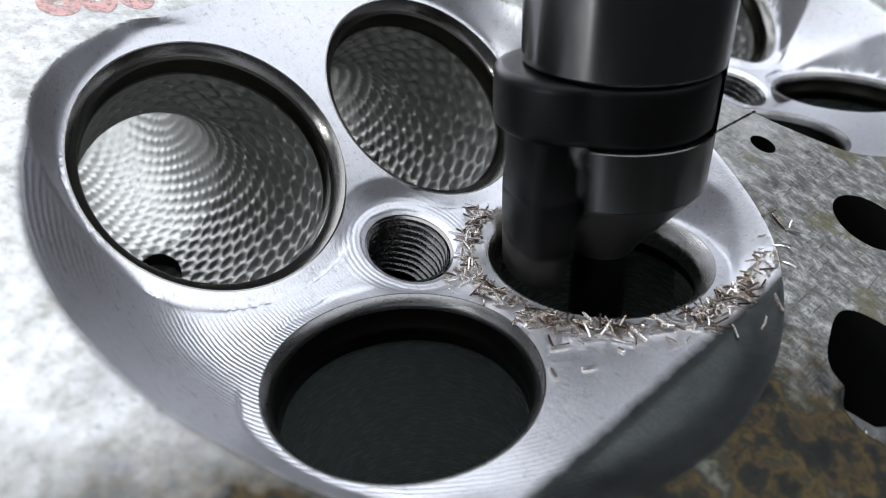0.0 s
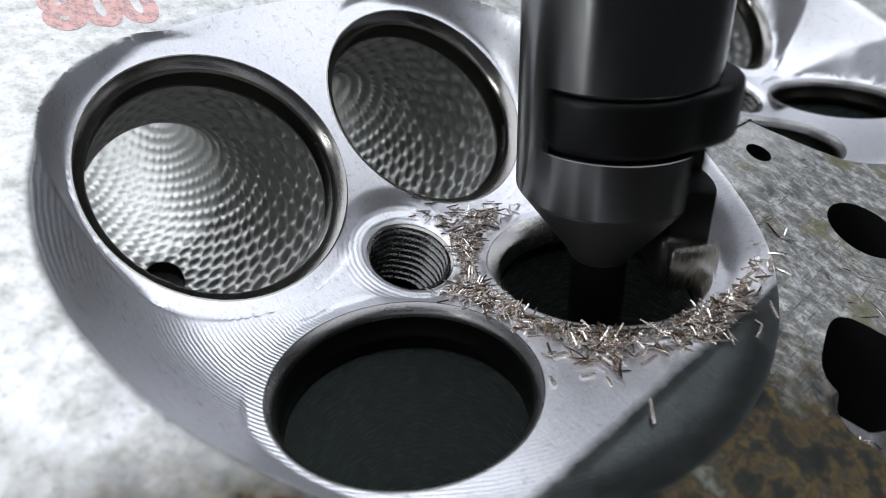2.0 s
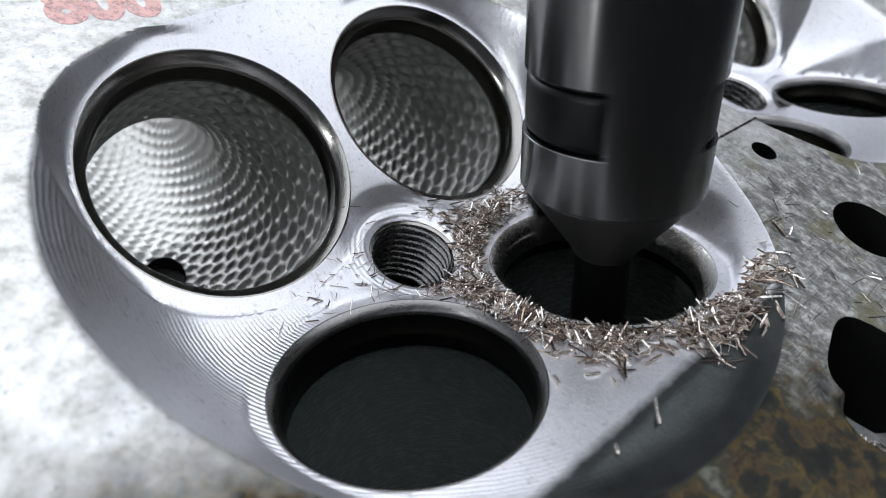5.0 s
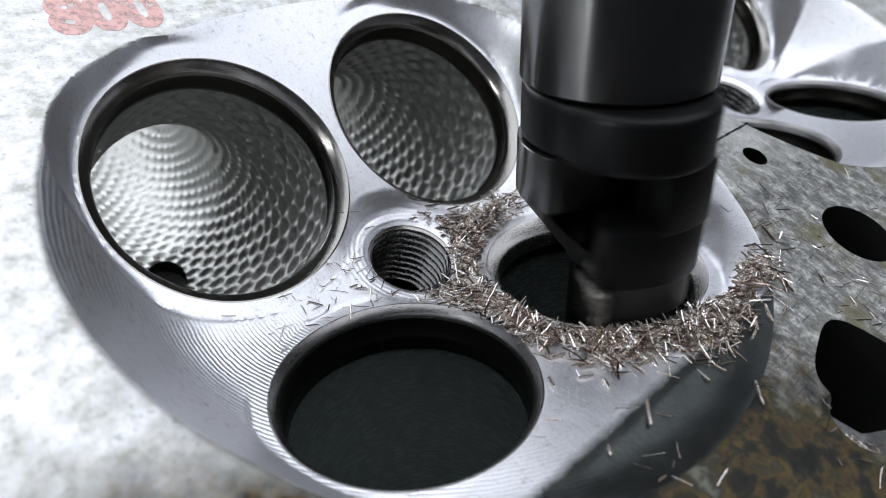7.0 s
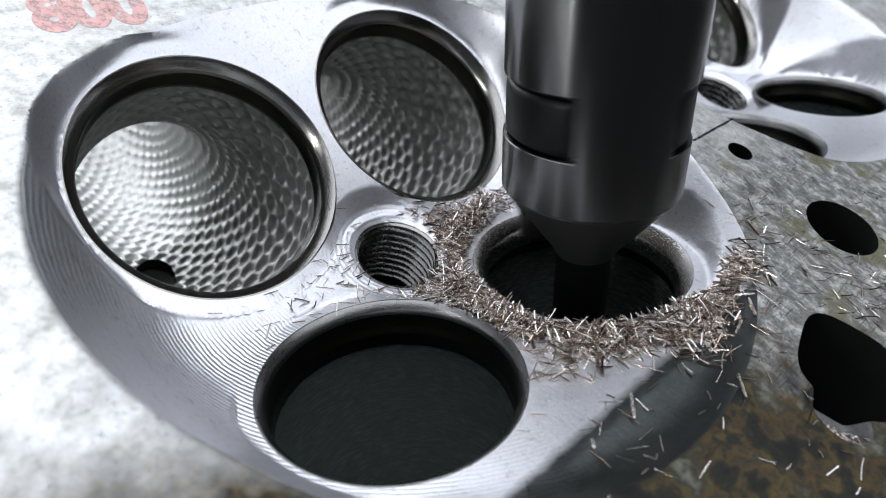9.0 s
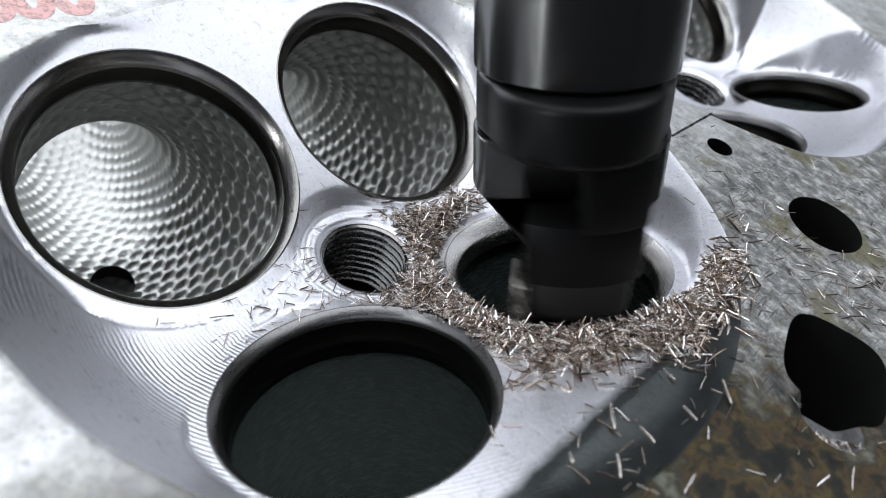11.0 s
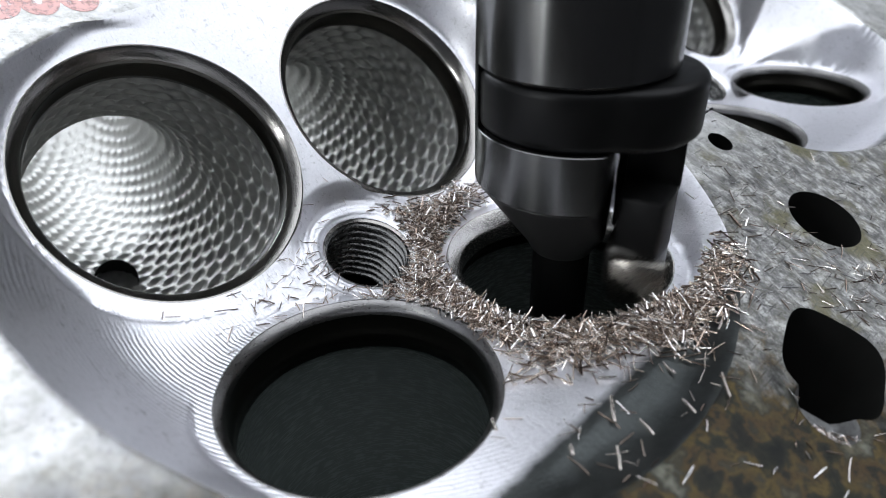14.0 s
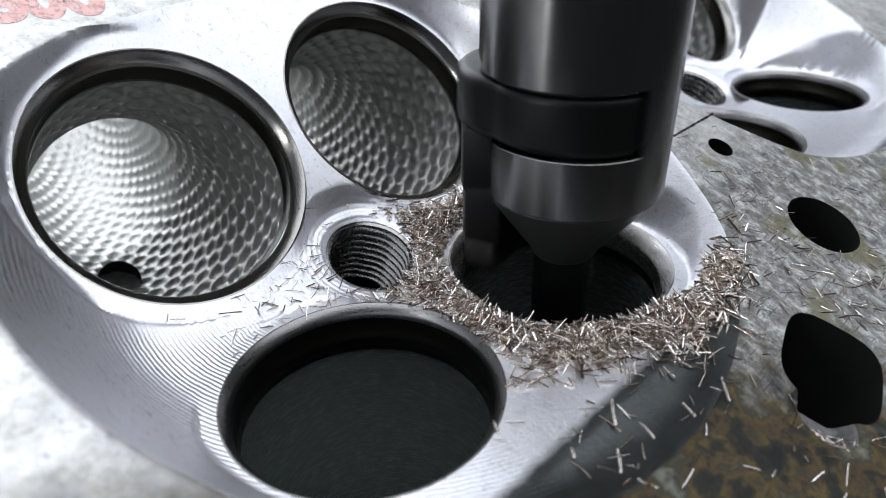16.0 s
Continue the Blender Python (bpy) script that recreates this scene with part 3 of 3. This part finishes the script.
def chip_geometry(rng, verts, faces, at, length, thick, yaw, tilt):
    """One chip: a short curled sliver with a bent, tapered section."""
    d = Matrix.Rotation(yaw, 3, "Z") @ Matrix.Rotation(tilt, 3, "Y")
    bend = rng.uniform(-0.35, 0.35)
    base = len(verts)
    for s, (f, k) in enumerate(((-0.5, 0.9), (-0.1, 1.0), (0.25, 1.0), (0.5, 0.85))):
        off = bend * (f * f - 0.12) * length * 0.5
        for cy, cz in ((-0.5, 0.0), (0.5, 0.0), (0.3, 0.75), (-0.3, 0.75)):
            v = d @ Vector((f * length, cy * thick * k + off, cz * thick * k * 0.8))
            verts.append((at.x + v.x, at.y + v.y, at.z + v.z))
    for s in range(3):
        for c in range(4):
            q = (c + 1) % 4
            faces.append((base + 4 * s + c, base + 4 * s + q, base + 4 * (s + 1) + q, base + 4 * (s + 1) + c))
    faces.append((base, base + 3, base + 2, base + 1))
    faces.append((base + 12, base + 13, base + 14, base + 15))


def ring_place(rng, spread):
    """A place in the drift of chips round the bore: azimuth from the right, degrees."""
    while True:
        a = rng.choice((rng.gauss(285, 30), rng.gauss(320, 16), rng.gauss(225, 26), rng.gauss(185, 22), rng.gauss(155, 14))) if spread > 0.4 else rng.choice((rng.gauss(280, 26), rng.gauss(318, 18), rng.gauss(240, 24), rng.gauss(160, 13), rng.gauss(200, 26)))
        r = 19.4 + abs(rng.gauss(0, 1.9 + 1.6 * spread)) + max(0.0, a - 312) * 0.12
        x, y = r * math.cos(radians(a)), r * math.sin(radians(a))
        p, q = on_head(x, y)
        if free(q):
            return p, r, a


def chip_cloud(name, rng, places, label, pivot=None, thick=(0.26, 0.45)):
    verts, faces = [], []
    for p, length, lift in places:
        at = p + Vector((0, 0, 0.15 + lift)) - (pivot or Vector((0, 0, 0)))
        chip_geometry(rng, verts, faces, at, length, rng.uniform(*thick), rng.uniform(0, 6.28), rng.gauss(0, 0.18 if lift < 0.3 else 0.32))
    ob = new(name, mesh_of(name, verts, faces, CHIP, False))
    return tagged(ob, label, "metal chips", "chips round the bore", "stuff")


CHIP_MOVES = []


def build_chips():
    rng = random.Random(11)
    # those that lie there from the start
    first = []
    for _ in range(440):
        p, r, a = ring_place(rng, 0.15)
        first.append((p, rng.uniform(1.5, 3.2), rng.uniform(0, 0.9) * max(0, 1 - abs(r - 20.5) / 4)))
    chip_cloud("metal_chips", rng, first, "short brown and silver metal chips round the cut seat")
    # clumps that are thrown out while the blade cuts, until 10.6 s
    total = 165
    for i in range(total):
        t0 = 0.15 + 10.4 * ((i + rng.random()) / total) ** 0.9
        if (t0 + 0.12) % 0.5 < 0.13:  # in bursts, with pauses
            t0 += 0.15
        spread = min(1.0, 0.15 + t0 / 9.0)
        scatter = rng.random() < 0.07 + 0.22 * spread * spread
        if scatter:
            while True:
                x, y = rng.choice(((rng.gauss(30, 8), rng.gauss(-14, 12)), (rng.gauss(38, 10), rng.gauss(-8, 16)), (rng.gauss(8, 14), rng.gauss(-34, 7)), (rng.gauss(-38, 4), rng.gauss(-8, 5)), (rng.gauss(36, 6), rng.gauss(-20, 8))))
                c, q = on_head(x, y)
                if free(q) and math.hypot(x, y) > 21:
                    break
        else:
            c, r, a = ring_place(rng, spread)
        places = []
        for _ in range(34 if not scatter else 16):
            for _try in range(8):
                s = 2.2 if not scatter else 7.0
                x, y = c.x + rng.gauss(0, s), c.y + rng.gauss(0, s)
                if math.hypot(x, y) < 19.2 + (3.0 if -45 < math.degrees(math.atan2(y, x)) < 60 else 0.0):
                    continue
                p, q = on_head(x, y)
                if free(q):
                    lift = 0.0 if scatter else rng.uniform(0.1, 0.6 + 1.5 * spread) * max(0.15, 1 - abs(math.hypot(x, y) - 21) / 5)
                    places.append((p, rng.uniform(1.0, 3.2) if scatter else rng.uniform(1.4, 4.2), lift))
                    break
        if not places:
            continue
        ob = chip_cloud("metal_chips", rng, places, "fine needle-like metal chips thrown out by the blade", c, (0.09, 0.19) if scatter else (0.2, 0.36) if t0 < 3 else (0.13, 0.26))
        CHIP_MOVES.append((ob, t0, c, rng.uniform(-120, 120)))


build_chips()


def ledge_chips():
    """Chips that gather on the cast ledge of the coolant passage."""
    rng = random.Random(23)
    for t0, count in ((0.0, 14), (1.7, 22), (3.6, 26), (5.5, 30), (7.6, 30), (9.6, 24)):
        places = []
        c = (DECK @ (Vector((16.2, -62.8, 0)) * MM)) / MM
        c, q = on_head(c.x, c.y)
        while len(places) < count:
            w = (DECK @ (Vector((rng.gauss(16.2, 1.5), rng.gauss(-63.4, 2.0), -1.5)) * MM)) / MM
            p, q = on_head(w.x, w.y)
            if free(q) and q.z < -0.5:
                places.append((p, rng.uniform(0.8, 2.0), 0.0))
        ob = chip_cloud("metal_chips", rng, places, "fine metal chips gathered on the ledge of the coolant passage", c if t0 else None, (0.09, 0.18))
        if t0:
            CHIP_MOVES.append((ob, t0, c, rng.uniform(-60, 60)))


ledge_chips()

# single chips that lie apart: both ends (millimetres), thickness
LOOSE = (((-11.4, -28.1), (-10.9, -29.9), 0.6), ((-7.5, -28.2), (-5.5, -27.8), 0.45), ((19.6, -10.9), (22.5, -8.1), 1.1), ((24.2, -7.7), (22.8, -11.5), 0.9),
         ((21.0, -16.3), (20.4, -20.4), 0.5), ((16.9, -22.7), (18.8, -19.7), 0.5), ((-15.4, -18.5), (-13.2, -16.7), 0.55), ((6.0, -20.5), (9.6, -20.1), 0.6), ((-2.1, -24.4), (-1.5, -25.2), 0.5))
LATE = ((1.2, (0.1, -32.7), (-0.6, -36.9), 0.55), (1.0, (-4.3, -28.6), (-4.0, -30.4), 0.5), (3.1, (-6.3, -39.8), (-6.3, -41.3), 0.55), (5.4, (14.4, -30.2), (13.7, -34.4), 0.4), (4.6, (19.3, -16.0), (18.3, -21.2), 0.45),
        (5.9, (8.1, -26.6), (9.1, -29.1), 0.4), (9.2, (-1.0, -39.8), (-1.7, -43.7), 0.45), (9.8, (8.6, -33.4), (9.4, -36.3), 0.4), (9.5, (2.8, -35.7), (3.7, -38.2), 0.4), (10.1, (-14.4, -35.3), (-14.1, -37.1), 0.5))


def loose_chip(rng, a, b, thick):
    c, q = on_head((a[0] + b[0]) / 2, (a[1] + b[1]) / 2)
    verts, faces = [], []
    chip_geometry(rng, verts, faces, Vector((0, 0, 0.05)), math.hypot(b[0] - a[0], b[1] - a[1]), thick, math.atan2(b[1] - a[1], b[0] - a[0]), 0.0)
    ob = new("metal_chip", mesh_of("metal_chip", verts, faces, CHIP, False))
    ob.location = c * MM
    return tagged(ob, "single bright metal chip lying apart on the head", "metal chip", "loose single chips"), c


def build_loose():
    rng = random.Random(5)
    for a, b, thick in LOOSE:
        loose_chip(rng, a, b, thick)
    for t0, a, b, thick in LATE:
        ob, c = loose_chip(rng, a, b, thick)
        CHIP_MOVES.append((ob, t0, c, rng.uniform(-100, 100)))


build_loose()


# ---- the workshop round it ----
def plain(name, size, at, mat, label="", category="", kind="structure"):
    ob = new(name, from_bm(name, box(*[s * 1000 for s in size], 2.0), mat))
    ob.location = at
    return tagged(ob, label, category, "", kind)


plain("floor", (5, 5, 0.1), (0, 0, -1.25), FLOOR, "grey workshop concrete floor")
plain("ceiling", (5, 5, 0.1), (0, 0, 2.05), DIM, "unseen dark workshop ceiling")
# unseen walls; each tone is set to lighten or darken metal reflections
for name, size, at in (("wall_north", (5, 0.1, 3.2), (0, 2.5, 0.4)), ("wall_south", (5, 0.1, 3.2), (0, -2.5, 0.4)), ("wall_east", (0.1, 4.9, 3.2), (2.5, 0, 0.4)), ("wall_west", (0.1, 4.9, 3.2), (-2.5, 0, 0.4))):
    plain(name, size, at, WALL if name in ("wall_west", "wall_north") else DIM, "unseen workshop wall, tone chosen for the reflections")


def add_glow_panel():
    """Unseen glowing panel, added so that the port's far end looks bright."""
    m, t, b = material("unseen_glow", (0.8, 0.85, 0.9), 0.0, 0.9)
    b.inputs["Emission Color"].default_value = (0.885, 0.925, 1.0, 1)
    b.inputs["Emission Strength"].default_value = 0.7
    ob = new("backdrop", from_bm("backdrop", box(2400, 2700, 20), m))
    ob.matrix_world = look((-1.016, 1.93, 0.15), (0, 0, 0.1))
    return tagged(ob, "unseen glowing panel behind the intake side", "", "", "structure")


add_glow_panel()


def machine():
    base = tagged(new("boring_machine"), "grey enamelled boring machine with table, column and spindle head", "machine")
    base.location = (0, 0, -1.2)
    for name, size, at in (("table", (0.9, 0.6, 0.08), (0.05, 0, 0.92)), ("pedestal", (0.6, 0.45, 0.88), (0.05, 0, 0.44)), ("column", (0.2, 0.2, 2.6), (1.3, 0.7, 1.3)), ("spindle_quill", (0.07, 0.07, 1.0), (0.0008, 0.0002, 1.951)), ("spindle_arm", (1.5, 0.16, 0.2), (0.65, 0.35, 2.55)), ("spindle_carrier", (0.12, 0.5, 0.14), (0.0, 0.15, 2.4))):
        part(name, from_bm(name, box(*[s * 1000 for s in size], 8.0), IRON), base, "", Matrix.Translation(at))


machine()
cradle = tagged(new("tilting_fixture", from_bm("tilting_fixture", box(300, 200, 80, 3.0), IRON)), "grey tilting fixture under the cylinder head", "fixture")
cradle.matrix_world = DECK @ Matrix.Translation((0.056, 0, -0.157))


# ---- what moves ----
def turn_of(t):
    """Clockwise turn of the tool, degrees."""
    knots = ((0.0, 0.0), (7.7, 25 * 360.0), (12.6, 41 * 360.0 + 3.0), (16.0, 52 * 360.0 + 38.0))
    for (a, x), (b, y) in zip(knots, knots[1:]):
        if t <= b + 1e-6:
            return x + (y - x) * (t - a) / (b - a)
    return knots[-1][1]


PHASE = 184.0


def motions():
    at, step = AXIS * MM, 1.0 / FPS
    rows = []
    for i in range(16 * FPS + 1):
        t = i / FPS
        rows.append((t, pose(at.x, at.y, at.z, 0, 0, (PHASE - turn_of(t)) % 360)))
    walk(tool, rows)
    for ob, t0, c, turn in CHIP_MOVES:
        t0 = max(step, round(t0 / step) * step)
        d = Vector((c.x, c.y, 0))
        far = d.length
        d.normalize()
        a, b = d * 9.5 * MM, (d * 15.0 + Vector((0, 0, 2.5))) * MM
        mid = d * (15.0 + (far - 15.0) * 0.6) * MM + Vector((0, 0, max(c.z, 0) + 3.0)) * MM
        walk(ob, [(0.0, pose(a.x, a.y, -0.034, 0, 0, turn)), (t0, pose(a.x, a.y, -0.034, 0, 0, turn)), (t0 + step, pose(b.x, b.y, b.z, 0, 0, turn * 0.5)),
                  (t0 + 2 * step, pose(mid.x, mid.y, mid.z, 0, 0, turn * 0.2)), (t0 + 3 * step, pose(c.x * MM, c.y * MM, c.z * MM)), (16.0, pose(c.x * MM, c.y * MM, c.z * MM))])


motions()
